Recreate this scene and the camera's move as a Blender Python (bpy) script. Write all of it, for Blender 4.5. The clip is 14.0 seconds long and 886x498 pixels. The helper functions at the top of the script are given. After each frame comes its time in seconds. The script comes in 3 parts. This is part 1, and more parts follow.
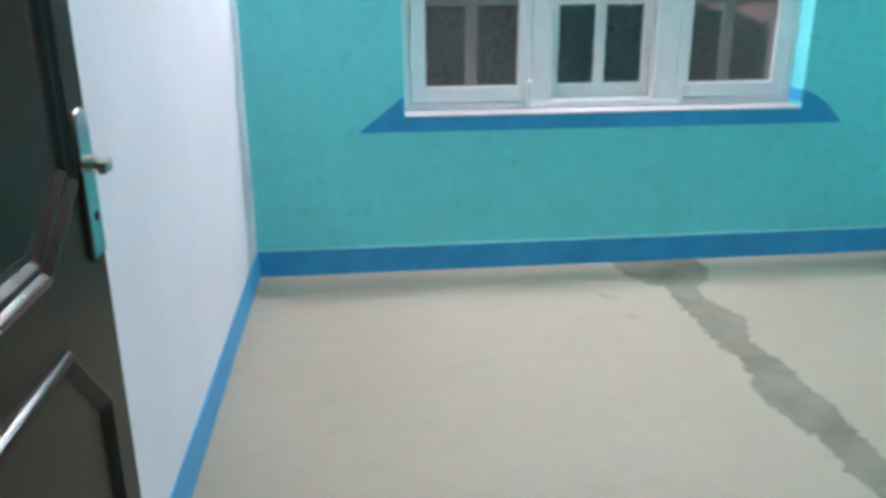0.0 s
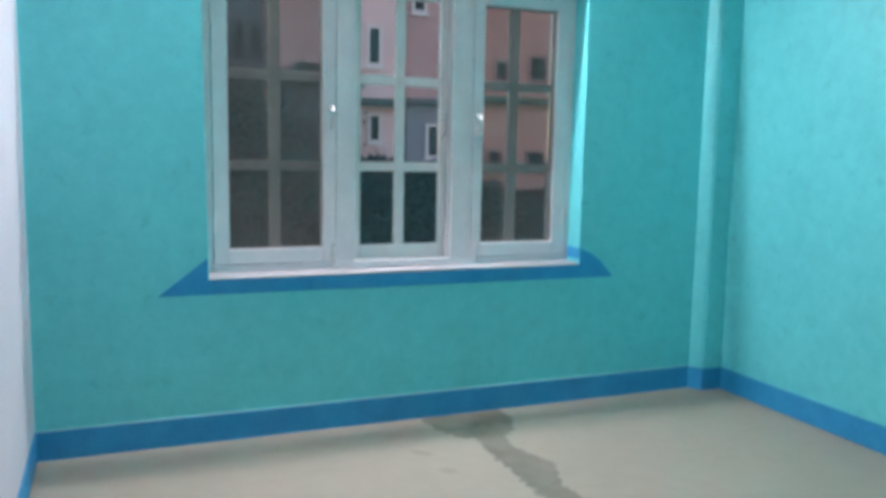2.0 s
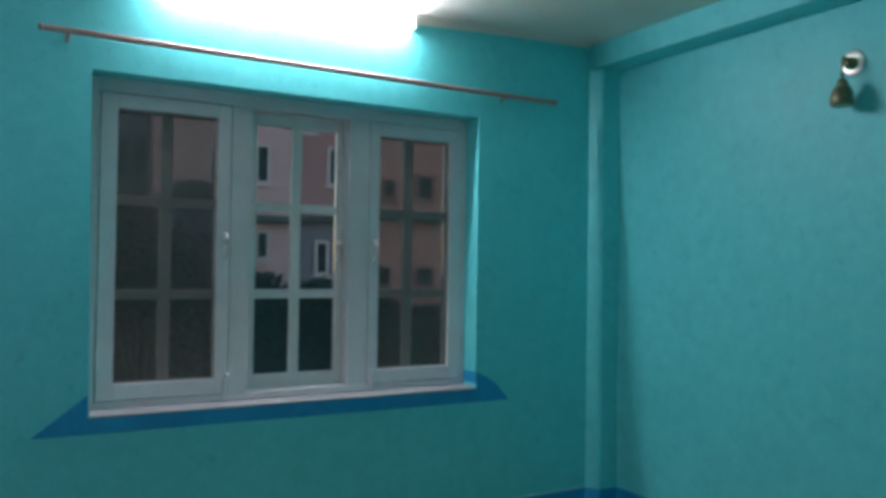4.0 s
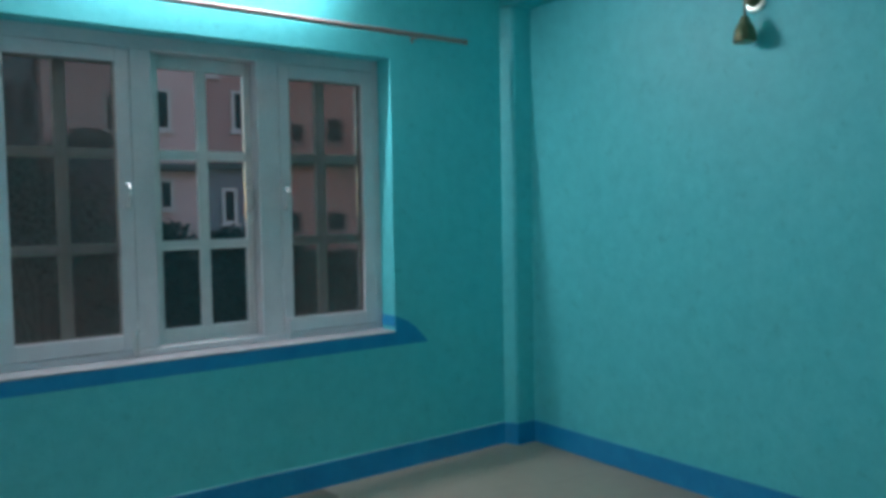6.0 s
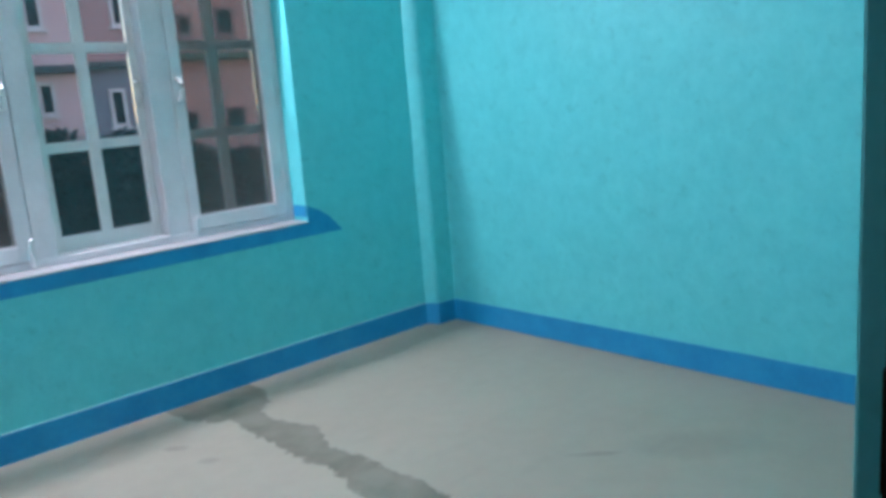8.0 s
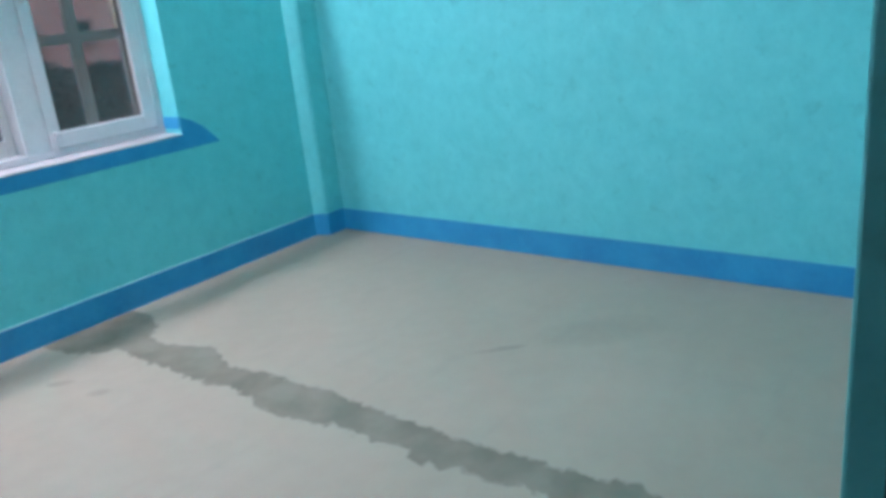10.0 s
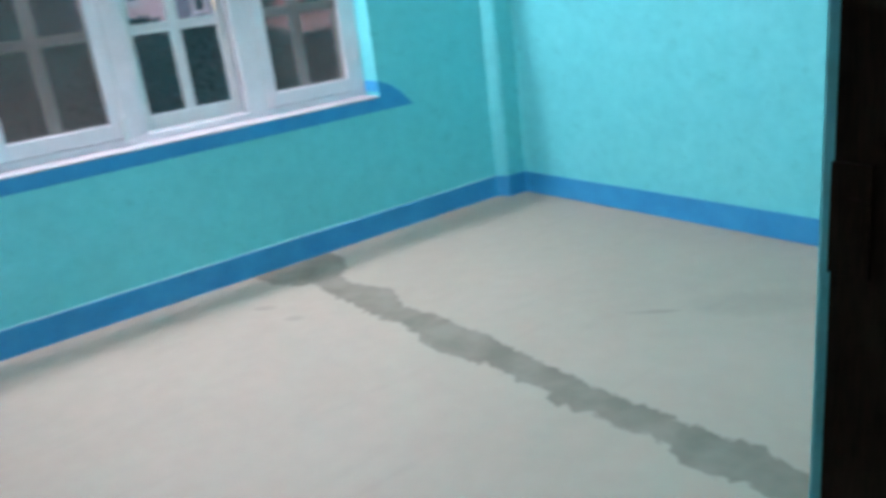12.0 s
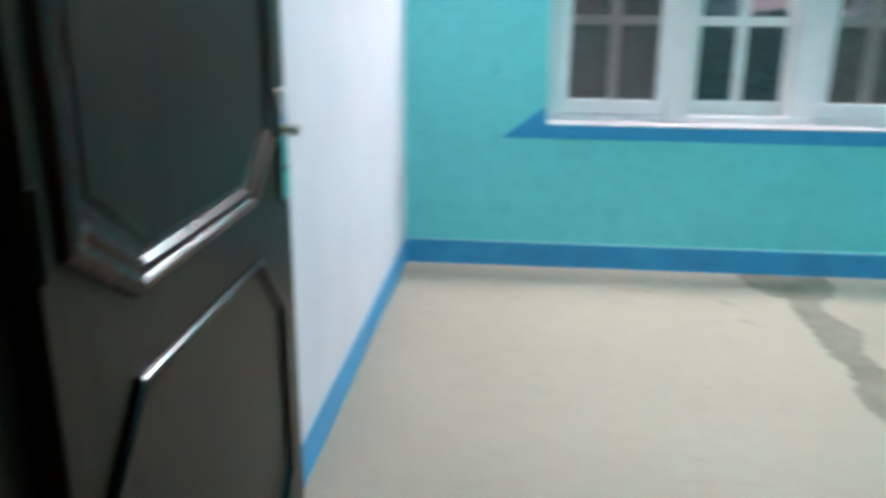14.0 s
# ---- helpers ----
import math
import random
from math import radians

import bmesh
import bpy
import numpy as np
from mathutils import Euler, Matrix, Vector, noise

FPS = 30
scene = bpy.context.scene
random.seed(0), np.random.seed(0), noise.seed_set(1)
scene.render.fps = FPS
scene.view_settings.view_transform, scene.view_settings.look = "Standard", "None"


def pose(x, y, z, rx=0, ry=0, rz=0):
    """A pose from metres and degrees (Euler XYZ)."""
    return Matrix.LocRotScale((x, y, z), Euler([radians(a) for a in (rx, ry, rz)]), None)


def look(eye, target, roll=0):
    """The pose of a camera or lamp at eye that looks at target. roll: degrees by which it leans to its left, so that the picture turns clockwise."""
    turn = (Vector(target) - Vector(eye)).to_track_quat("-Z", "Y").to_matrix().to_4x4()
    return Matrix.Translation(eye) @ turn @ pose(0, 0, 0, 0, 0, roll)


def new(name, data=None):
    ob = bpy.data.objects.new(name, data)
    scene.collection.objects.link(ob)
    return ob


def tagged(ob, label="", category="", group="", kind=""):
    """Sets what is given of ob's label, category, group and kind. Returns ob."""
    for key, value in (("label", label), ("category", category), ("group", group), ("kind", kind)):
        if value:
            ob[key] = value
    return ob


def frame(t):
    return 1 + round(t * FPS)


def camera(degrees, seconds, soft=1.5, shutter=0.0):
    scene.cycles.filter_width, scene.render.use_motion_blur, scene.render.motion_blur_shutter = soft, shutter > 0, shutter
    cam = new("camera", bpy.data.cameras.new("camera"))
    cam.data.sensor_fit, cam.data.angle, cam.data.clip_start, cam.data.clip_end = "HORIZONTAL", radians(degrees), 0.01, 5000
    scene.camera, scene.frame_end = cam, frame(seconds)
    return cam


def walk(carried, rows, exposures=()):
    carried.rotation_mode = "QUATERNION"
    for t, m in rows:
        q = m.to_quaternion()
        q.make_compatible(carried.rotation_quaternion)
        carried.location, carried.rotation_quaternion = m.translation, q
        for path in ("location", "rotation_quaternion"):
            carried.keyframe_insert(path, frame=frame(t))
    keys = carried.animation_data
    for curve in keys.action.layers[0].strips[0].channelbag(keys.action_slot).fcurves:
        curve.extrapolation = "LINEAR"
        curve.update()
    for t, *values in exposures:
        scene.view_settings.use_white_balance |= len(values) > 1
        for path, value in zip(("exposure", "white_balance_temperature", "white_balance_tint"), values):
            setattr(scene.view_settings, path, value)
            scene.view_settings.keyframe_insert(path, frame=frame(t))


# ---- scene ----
cam = camera(57.9, 14.0, 3.8, 0.5)
PATH = [
    (0, (0.482, -3.517, 1.284), (0.679, -1.631, 0.649), -0.4),
    (0.5, (0.428, -3.509, 1.258), (0.782, -1.638, 0.645), -0.8),
    (1, (0.357, -3.493, 1.254), (0.888, -1.635, 0.74), 0.3),
    (1.5, (0.361, -3.51, 1.266), (1.014, -1.657, 0.889), 1.1),
    (2, (0.325, -3.495, 1.277), (1.08, -1.659, 1.036), 1.1),
    (2.5, (0.306, -3.473, 1.314), (1.136, -1.656, 1.202), 2.0),
    (3, (0.305, -3.489, 1.336), (1.177, -1.689, 1.32), 1.7),
    (3.2, (0.294, -3.486, 1.327), (1.19, -1.698, 1.35), 1.4),
    (5.3, (0.283, -3.466, 1.362), (1.42, -1.82, 1.369), -0.2),
    (5.5, (0.29, -3.461, 1.357), (1.435, -1.822, 1.334), -0.2),
    (6, (0.284, -3.444, 1.342), (1.472, -1.838, 1.244), -1.0),
    (6.5, (0.301, -3.44, 1.331), (1.525, -1.865, 1.182), -1.6),
    (7, (0.28, -3.424, 1.318), (1.552, -1.896, 1.099), -2.3),
    (7.5, (0.292, -3.402, 1.327), (1.586, -1.916, 0.988), -3.4),
    (8, (0.313, -3.391, 1.306), (1.639, -1.944, 0.923), -4.5),
    (8.5, (0.273, -3.36, 1.247), (1.63, -1.942, 0.86), -4.6),
    (9, (0.297, -3.319, 1.266), (1.678, -1.959, 0.772), -4.8),
    (9.2, (0.322, -3.271, 1.255), (1.777, -2.004, 0.725), -6.1),
    (11.3, (0.254, -3.329, 1.255), (1.723, -2.15, 0.581), -5.3),
    (11.5, (0.242, -3.377, 1.269), (1.613, -2.088, 0.591), -5.6),
    (12, (0.264, -3.529, 1.27), (1.37, -1.991, 0.628), -7.0),
    (12.5, (0.308, -3.658, 1.279), (1.118, -1.936, 0.664), -5.1),
    (13, (0.313, -3.709, 1.268), (1.048, -1.944, 0.681), -4.7),
    (13.5, (0.383, -3.775, 1.33), (0.776, -1.911, 0.721), -3.9),
    (13.6, (0.407, -3.8, 1.326), (0.696, -1.911, 0.737), -3.3),
    (13.8, (0.482, -3.836, 1.303), (0.57, -1.927, 0.714), -1.6),
    (14, (0.556, -3.89, 1.28), (0.378, -1.987, 0.689), 0.5),
]
EXPOSURES = [(0, 0.3, 6450, 20), (1.0, 0.26, 6400, 20), (1.5, 0.05, 6350, 20), (2.0, 0.0, 6300, 20), (2.5, -0.02, 6200, 22), (3.0, -0.66, 6250, 22), (3.2, -0.82, 6200, 20), (5.3, -1.75, 6100, 10), (5.7, -1.5, 6050, 10),
             (6.0, -1.15, 6000, 12), (6.5, -0.66, 5900, 15), (7.0, -0.26, 5800, 18), (7.5, -0.15, 5850, 20), (8.0, -0.09, 5850, 20), (9.0, -0.05, 5880, 22), (11.5, 0.36, 6150, 26), (12.5, 0.42, 6150, 25), (13.0, 0.51, 6150, 23), (13.5, 0.44, 6200, 20), (14.0, 0.50, 6550, 20)]
walk(cam, [(t, look(eye, target, roll)) for t, eye, target, roll in PATH], EXPOSURES)

# ---- light ----
TUBE_STRENGTH = 385.0
DUSK = 0.57

world = bpy.data.worlds.new("dusk")
scene.world = world
world.use_nodes = True
wn = world.node_tree.nodes
sky = wn.new("ShaderNodeTexSky")
sky.sky_type, sky.sun_disc = "NISHITA", False
sky.sun_elevation, sky.sun_rotation = radians(14), radians(10)
world.node_tree.links.new(sky.outputs[0], wn["Background"].inputs[0])
wn["Background"].inputs[1].default_value = DUSK


# ---- materials ----
def surf(name, a, b, scale=6.0, fine=60.0, rough=0.6, bump=0.1, metal=0.0, spread=0.15, specular=0.5, coat=0.0, stretch=(1, 1, 1), contrast=(0.35, 0.65)):
    """Two tones mixed by a coarse and a fine noise, with uneven gloss and fine relief."""
    m = bpy.data.materials.new(name)
    m.use_nodes = True
    n, l = m.node_tree.nodes, m.node_tree.links
    p = n["Principled BSDF"]
    tc, mp = n.new("ShaderNodeTexCoord"), n.new("ShaderNodeMapping")
    mp.inputs["Scale"].default_value = stretch
    l.new(tc.outputs["Object"], mp.inputs["Vector"])
    big, small = n.new("ShaderNodeTexNoise"), n.new("ShaderNodeTexNoise")
    for t, s, d in ((big, scale, 5), (small, fine, 3)):
        t.inputs["Scale"].default_value, t.inputs["Detail"].default_value = s, d
        l.new(mp.outputs[0], t.inputs["Vector"])
    add = n.new("ShaderNodeMath")
    add.operation = "MULTIPLY_ADD"
    add.inputs[1].default_value = 0.35
    l.new(small.outputs[0], add.inputs[0])
    scaled = n.new("ShaderNodeMath")
    scaled.operation, scaled.inputs[1].default_value = "MULTIPLY", 0.65
    l.new(big.outputs[0], scaled.inputs[0])
    l.new(scaled.outputs[0], add.inputs[2])
    ramp = n.new("ShaderNodeValToRGB")
    ramp.color_ramp.elements[0].position, ramp.color_ramp.elements[1].position = contrast
    ramp.color_ramp.elements[0].color, ramp.color_ramp.elements[1].color = (*a, 1), (*b, 1)
    l.new(add.outputs[0], ramp.inputs[0])
    l.new(ramp.outputs[0], p.inputs["Base Color"])
    gloss = n.new("ShaderNodeMapRange")
    gloss.inputs["To Min"].default_value, gloss.inputs["To Max"].default_value = max(rough - spread, 0.02), min(rough + spread, 1)
    l.new(big.outputs[0], gloss.inputs["Value"])
    l.new(gloss.outputs[0], p.inputs["Roughness"])
    p.inputs["Metallic"].default_value = metal
    p.inputs["Specular IOR Level"].default_value = specular
    p.inputs["Coat Weight"].default_value = coat
    if bump:
        bp = n.new("ShaderNodeBump")
        bp.inputs["Strength"].default_value, bp.inputs["Distance"].default_value = bump, 0.004
        l.new(add.outputs[0], bp.inputs["Height"])
        l.new(bp.outputs[0], p.inputs["Normal"])
    return m


TEAL = surf("teal_emulsion", (0.110, 0.65, 0.695), (0.174, 0.785, 0.82), 15, 55, 0.50, 0.42, specular=0.5, contrast=(0.20, 0.80))


def add_pocks(m, scale, low, high, depth):
    """Sparse darker pits and dabs in rough paint, with their relief."""
    n, l = m.node_tree.nodes, m.node_tree.links
    p = n["Principled BSDF"]
    base = p.inputs["Base Color"].links[0].from_socket
    relief = p.inputs["Normal"].links[0].from_node
    tc, k, mr = n.new("ShaderNodeTexCoord"), n.new("ShaderNodeTexNoise"), n.new("ShaderNodeMapRange")
    k.inputs["Scale"].default_value, k.inputs["Detail"].default_value, k.inputs["Distortion"].default_value = scale, 3, 0.6
    l.new(tc.outputs["Object"], k.inputs["Vector"])
    mr.inputs["From Min"].default_value, mr.inputs["From Max"].default_value = low, high
    l.new(k.outputs[0], mr.inputs["Value"])
    fac = n.new("ShaderNodeMath")
    fac.operation, fac.inputs[1].default_value = "MULTIPLY", depth
    l.new(mr.outputs[0], fac.inputs[0])
    mix = n.new("ShaderNodeMix")
    mix.data_type, mix.blend_type = "RGBA", "MULTIPLY"
    mix.inputs["B"].default_value = (0.45, 0.62, 0.62, 1)
    l.new(fac.outputs[0], mix.inputs["Factor"])
    l.new(base, mix.inputs["A"])
    l.new(mix.outputs["Result"], p.inputs["Base Color"])
    pit = n.new("ShaderNodeBump")
    pit.invert = True
    pit.inputs["Strength"].default_value, pit.inputs["Distance"].default_value = 0.2, 0.004
    l.new(mr.outputs[0], pit.inputs["Height"])
    l.new(relief.outputs[0], pit.inputs["Normal"])
    l.new(pit.outputs[0], p.inputs["Normal"])


add_pocks(TEAL, 19, 0.60, 0.78, 0.36)
add_pocks(TEAL, 4.5, 0.46, 0.80, 0.16)
add_pocks(TEAL, 44, 0.60, 0.76, 0.20)
BLUE = surf("blue_enamel", (0.014, 0.28, 0.58), (0.028, 0.36, 0.66), 7, 60, 0.42, 0.15)
PALE_LEDGE = surf("pale_ledge", (0.42, 0.72, 0.74), (0.52, 0.80, 0.82), 9, 60, 0.6, 0.15)
WHITE_WALL = surf("white_emulsion", (0.76, 0.715, 0.79), (0.83, 0.785, 0.86), 3, 50, 0.6, 0.15)
CREAM = surf("ceiling_paint", (0.77, 0.74, 0.66), (0.83, 0.80, 0.73), 2, 40, 0.8, 0.12)
ENAMEL = surf("white_enamel", (0.66, 0.66, 0.68), (0.75, 0.75, 0.77), 8, 70, 0.4, 0.08)
GREY_ENAMEL = surf("worn_white_enamel", (0.72, 0.73, 0.72), (0.82, 0.83, 0.82), 14, 90, 0.45, 0.1)
# sill copy of the enamel, darkened to offset the tube light falling on it
DIMMED_ENAMEL = surf("dimmed_sill_enamel", (0.33, 0.34, 0.36), (0.43, 0.44, 0.46), 9, 60, 0.6, 0.1)
VARNISH = surf("dark_varnished_wood", (0.013, 0.012, 0.007), (0.033, 0.026, 0.016), 5, 40, 0.34, 0.10, stretch=(6, 6, 0.8), spread=0.08, specular=0.10)
# wood blackened so that its colour carries the shade in the bead
SHADED_WOOD = surf("shade_black_moulding", (0.004, 0.003, 0.003), (0.008, 0.006, 0.005), 3, 20, 0.17, 0.01, stretch=(3, 3, 0.6), spread=0.04, specular=0.22)
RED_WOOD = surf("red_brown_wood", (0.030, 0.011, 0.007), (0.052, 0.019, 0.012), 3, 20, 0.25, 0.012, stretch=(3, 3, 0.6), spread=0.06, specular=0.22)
STEEL = surf("satin_steel", (0.55, 0.54, 0.50), (0.68, 0.67, 0.63), 20, 120, 0.34, 0.05, metal=1.0, spread=0.12)
PLATE = surf("polished_lock_plate", (0.60, 0.59, 0.55), (0.68, 0.67, 0.63), 20, 120, 0.20, 0.01, metal=1.0, spread=0.08)
BRIGHT = surf("bright_nickel", (0.86, 0.86, 0.86), (0.94, 0.94, 0.94), 20, 120, 0.22, 0.02, metal=0.35, spread=0.05)
CHROME = surf("polished_plate", (0.92, 0.88, 0.80), (0.97, 0.94, 0.88), 12, 90, 0.40, 0.02, metal=1.0, spread=0.04)
BRONZE = surf("aged_bronze", (0.13, 0.13, 0.07), (0.26, 0.26, 0.14), 30, 120, 0.38, 0.1, metal=0.5)
COPPER = surf("copper_brown_tube", (0.35, 0.22, 0.21), (0.45, 0.30, 0.28), 12, 90, 0.4, 0.05, metal=0.1)
PLASTIC = surf("white_plastic", (0.72, 0.72, 0.72), (0.80, 0.80, 0.80), 10, 80, 0.4, 0.02)
CORRIDOR = surf("corridor_paint", (0.30, 0.30, 0.28), (0.38, 0.38, 0.35), 4, 50, 0.7, 0.1)
PINK = surf("pink_facade", (0.54, 0.31, 0.30), (0.63, 0.38, 0.36), 1.2, 14, 0.85, 0.2)
ROSE = surf("rose_facade", (0.36, 0.17, 0.16), (0.44, 0.22, 0.20), 1.2, 14, 0.85, 0.2)
TERRACOTTA = surf("terracotta_facade", (0.62, 0.27, 0.23), (0.74, 0.35, 0.30), 1.5, 16, 0.85, 0.2)
MAUVE = surf("mauve_grey_facade", (0.15, 0.12, 0.14), (0.21, 0.17, 0.19), 1.5, 16, 0.85, 0.2)
MOSSY = surf("mossy_concrete", (0.10, 0.13, 0.09), (0.15, 0.18, 0.13), 3, 20, 0.9, 0.2)
SLATE = surf("grey_facade", (0.10, 0.10, 0.12), (0.16, 0.16, 0.18), 1.5, 16, 0.85, 0.2)
STONE = surf("pale_surround", (0.52, 0.40, 0.38), (0.60, 0.48, 0.46), 4, 30, 0.8, 0.1)
DARK_GLASS = surf("dark_window_glass", (0.010, 0.010, 0.012), (0.020, 0.020, 0.024), 3, 20, 0.5, 0.0, specular=0.1)
ROOFING = surf("roof_sheet", (0.05, 0.045, 0.045), (0.09, 0.08, 0.075), 3, 20, 0.8, 0.2)
SOIL = surf("dark_ground", (0.03, 0.035, 0.02), (0.06, 0.06, 0.04), 0.6, 8, 0.95, 0.3)
BARK = surf("bark", (0.03, 0.022, 0.016), (0.06, 0.045, 0.03), 8, 40, 0.95, 0.4)
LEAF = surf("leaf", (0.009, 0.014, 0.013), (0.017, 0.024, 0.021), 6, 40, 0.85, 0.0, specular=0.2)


def pane_material(name, tint, dull, gloss_rough, veil):
    """Thin sheet: mostly see-through, a dull share for thread, dirt and painted-in haze, and gloss by Fresnel."""
    m = bpy.data.materials.new(name)
    m.use_nodes = True
    n, l = m.node_tree.nodes, m.node_tree.links
    n.remove(n["Principled BSDF"])
    clear, thread, shine = n.new("ShaderNodeBsdfTransparent"), n.new("ShaderNodeBsdfDiffuse"), n.new("ShaderNodeBsdfGlossy")
    clear.inputs[0].default_value, thread.inputs[0].default_value = (*tint, 1), (*veil, 1)
    shine.inputs["Roughness"].default_value = gloss_rough
    dirt, fres, one, two = n.new("ShaderNodeTexNoise"), n.new("ShaderNodeFresnel"), n.new("ShaderNodeMixShader"), n.new("ShaderNodeMixShader")
    dirt.inputs["Scale"].default_value = 7
    mr = n.new("ShaderNodeMapRange")
    mr.inputs["To Min"].default_value, mr.inputs["To Max"].default_value = dull * 0.85, dull * 1.15
    l.new(dirt.outputs[0], mr.inputs["Value"])
    l.new(mr.outputs[0], one.inputs[0])
    l.new(clear.outputs[0], one.inputs[1])
    l.new(thread.outputs[0], one.inputs[2])
    fres.inputs["IOR"].default_value = 1.45
    l.new(fres.outputs[0], two.inputs[0])
    l.new(one.outputs[0], two.inputs[1])
    l.new(shine.outputs[0], two.inputs[2])
    l.new(two.outputs[0], n["Material Output"].inputs[0])
    return m


# the pale tint of the dull share puts haze into glass and screen
GLASS = pane_material("window_glass", (0.93, 0.95, 0.95), 0.07, 0.03, (0.30, 0.30, 0.32))
NET = pane_material("insect_screen", (0.92, 0.90, 0.88), 0.25, 0.5, (0.20, 0.165, 0.155))


def tube_material():
    m = bpy.data.materials.new("lit_tube")
    m.use_nodes = True
    p = m.node_tree.nodes["Principled BSDF"]
    p.inputs["Base Color"].default_value = (0.9, 0.9, 0.9, 1)
    p.inputs["Emission Color"].default_value = (1.0, 0.96, 0.98, 1)
    p.inputs["Emission Strength"].default_value = TUBE_STRENGTH
    return m


LIT = tube_material()


def floor_material():
    """Grey cement screed, with a strip of newer, darker cement over a filled channel."""
    m = surf("cement_screed", (0.372, 0.322, 0.255), (0.450, 0.394, 0.316), 1.6, 13, 0.66, 0.012, spread=0.1, contrast=(0.22, 0.78))
    n, l = m.node_tree.nodes, m.node_tree.links
    p = n["Principled BSDF"]
    base = p.inputs["Base Color"].links[0].from_socket
    tc, sep = n.new("ShaderNodeTexCoord"), n.new("ShaderNodeSeparateXYZ")
    l.new(tc.outputs["Object"], sep.inputs[0])

    def math_node(op, a, b=None, c=None):
        k = n.new("ShaderNodeMath")
        k.operation = op
        for i, v in enumerate((a, b, c)):
            if v is None:
                continue
            if isinstance(v, (int, float)):
                k.inputs[i].default_value = v
            else:
                l.new(v, k.inputs[i])
        return k.outputs[0]

    def noise_node(scale, detail):
        k = n.new("ShaderNodeTexNoise")
        k.inputs["Scale"].default_value, k.inputs["Detail"].default_value = scale, detail
        l.new(tc.outputs["Object"], k.inputs["Vector"])
        return math_node("SUBTRACT", k.outputs[0], 0.5)

    ragged = math_node("ADD", math_node("MULTIPLY", noise_node(9.0, 3), 0.085), math_node("MULTIPLY", noise_node(26, 4), 0.07))
    x, y = sep.outputs[0], sep.outputs[1]

    def swell(at, reach, size):
        """A rounded lump along the strip, where a trowel spread wider."""
        d = math_node("DIVIDE", math_node("SUBTRACT", y, at), reach)
        return math_node("MULTIPLY", math_node("MAXIMUM", math_node("SUBTRACT", 1.0, math_node("MULTIPLY", d, d)), 0.0), size)

    def edge(start, lumps):
        e = start
        for lump in lumps:
            e = math_node("ADD", swell(*lump), e)
        return e

    # the two edges of the strip, each with its own lumps
    left = edge(0.080, ((-1.36, 0.20, 0.045), (-1.97, 0.09, 0.035), (-2.46, 0.10, 0.040), (-0.90, 0.16, 0.012)))
    right = edge(0.066, ((-0.70, 0.14, 0.050), (-1.42, 0.12, 0.014), (-2.52, 0.11, 0.026), (-2.00, 0.30, -0.010)))
    across = math_node("SUBTRACT", x, 1.860)
    inside = math_node("ADD", math_node("MINIMUM", math_node("ADD", left, across), math_node("SUBTRACT", right, across)), ragged)
    run = math_node("MINIMUM", math_node("ADD", y, 2.87), math_node("SUBTRACT", -0.03, y))
    strip = math_node("MINIMUM", inside, math_node("ADD", run, ragged))
    # wider patch where the channel meets the wall
    px = math_node("DIVIDE", math_node("SUBTRACT", x, 1.87), 0.215)
    py = math_node("DIVIDE", math_node("ADD", y, 0.10), 0.27)
    round_ = math_node("SUBTRACT", 1.0, math_node("SQRT", math_node("ADD", math_node("MULTIPLY", px, px), math_node("MULTIPLY", py, py))))
    patch = math_node("ADD", math_node("MULTIPLY", round_, 0.2), ragged)
    shape = math_node("MAXIMUM", strip, patch)
    ramp = n.new("ShaderNodeMapRange")
    ramp.inputs["From Min"].default_value, ramp.inputs["From Max"].default_value = -0.004, 0.012
    l.new(shape, ramp.inputs["Value"])
    last = ramp.outputs[0]
    newer = n.new("ShaderNodeValToRGB")
    newer.color_ramp.elements[0].color, newer.color_ramp.elements[1].color = (0.175, 0.165, 0.125, 1), (0.26, 0.235, 0.185, 1)
    newer.color_ramp.elements[0].position, newer.color_ramp.elements[1].position = 0.35, 0.65
    k = n.new("ShaderNodeTexNoise")
    k.inputs["Scale"].default_value, k.inputs["Detail"].default_value = 6, 6
    l.new(tc.outputs["Object"], k.inputs["Vector"])
    l.new(k.outputs[0], newer.inputs[0])
    for mx, my, rx, ry, k2 in ((2.47, -1.76, 0.12, 0.022, 0.4), (1.51, -0.43, 0.06, 0.03, 0.4), (1.54, -0.64, 0.05, 0.03, 0.3), (2.75, -2.0, 0.30, 0.14, 0.22)):
        dx, dy = math_node("SUBTRACT", x, mx), math_node("SUBTRACT", y, my)
        ax = math_node("DIVIDE", math_node("SUBTRACT", dx, dy), rx * 1.41)
        ay = math_node("DIVIDE", math_node("ADD", dx, dy), ry * 1.41)
        rr = math_node("ADD", math_node("ADD", math_node("MULTIPLY", ax, ax), math_node("MULTIPLY", ay, ay)), math_node("MULTIPLY", ragged, 6.0))
        soft = n.new("ShaderNodeMapRange")
        soft.inputs["From Min"].default_value, soft.inputs["From Max"].default_value = 1.0, 0.2
        soft.inputs["To Min"].default_value, soft.inputs["To Max"].default_value = 0.0, k2
        l.new(rr, soft.inputs["Value"])
        last = math_node("MAXIMUM", last, soft.outputs[0])
    mix = n.new("ShaderNodeMix")
    mix.data_type = "RGBA"
    l.new(last, mix.inputs["Factor"])
    l.new(base, mix.inputs["A"])
    l.new(newer.outputs[0], mix.inputs["B"])
    # a few grey smears from trowelling
    sm = n.new("ShaderNodeMapping")
    sm.inputs["Scale"].default_value = (1.2, 6, 1)
    sm.inputs["Rotation"].default_value = (0, 0, 0.4)
    l.new(tc.outputs["Object"], sm.inputs[0])
    s2 = n.new("ShaderNodeTexNoise")
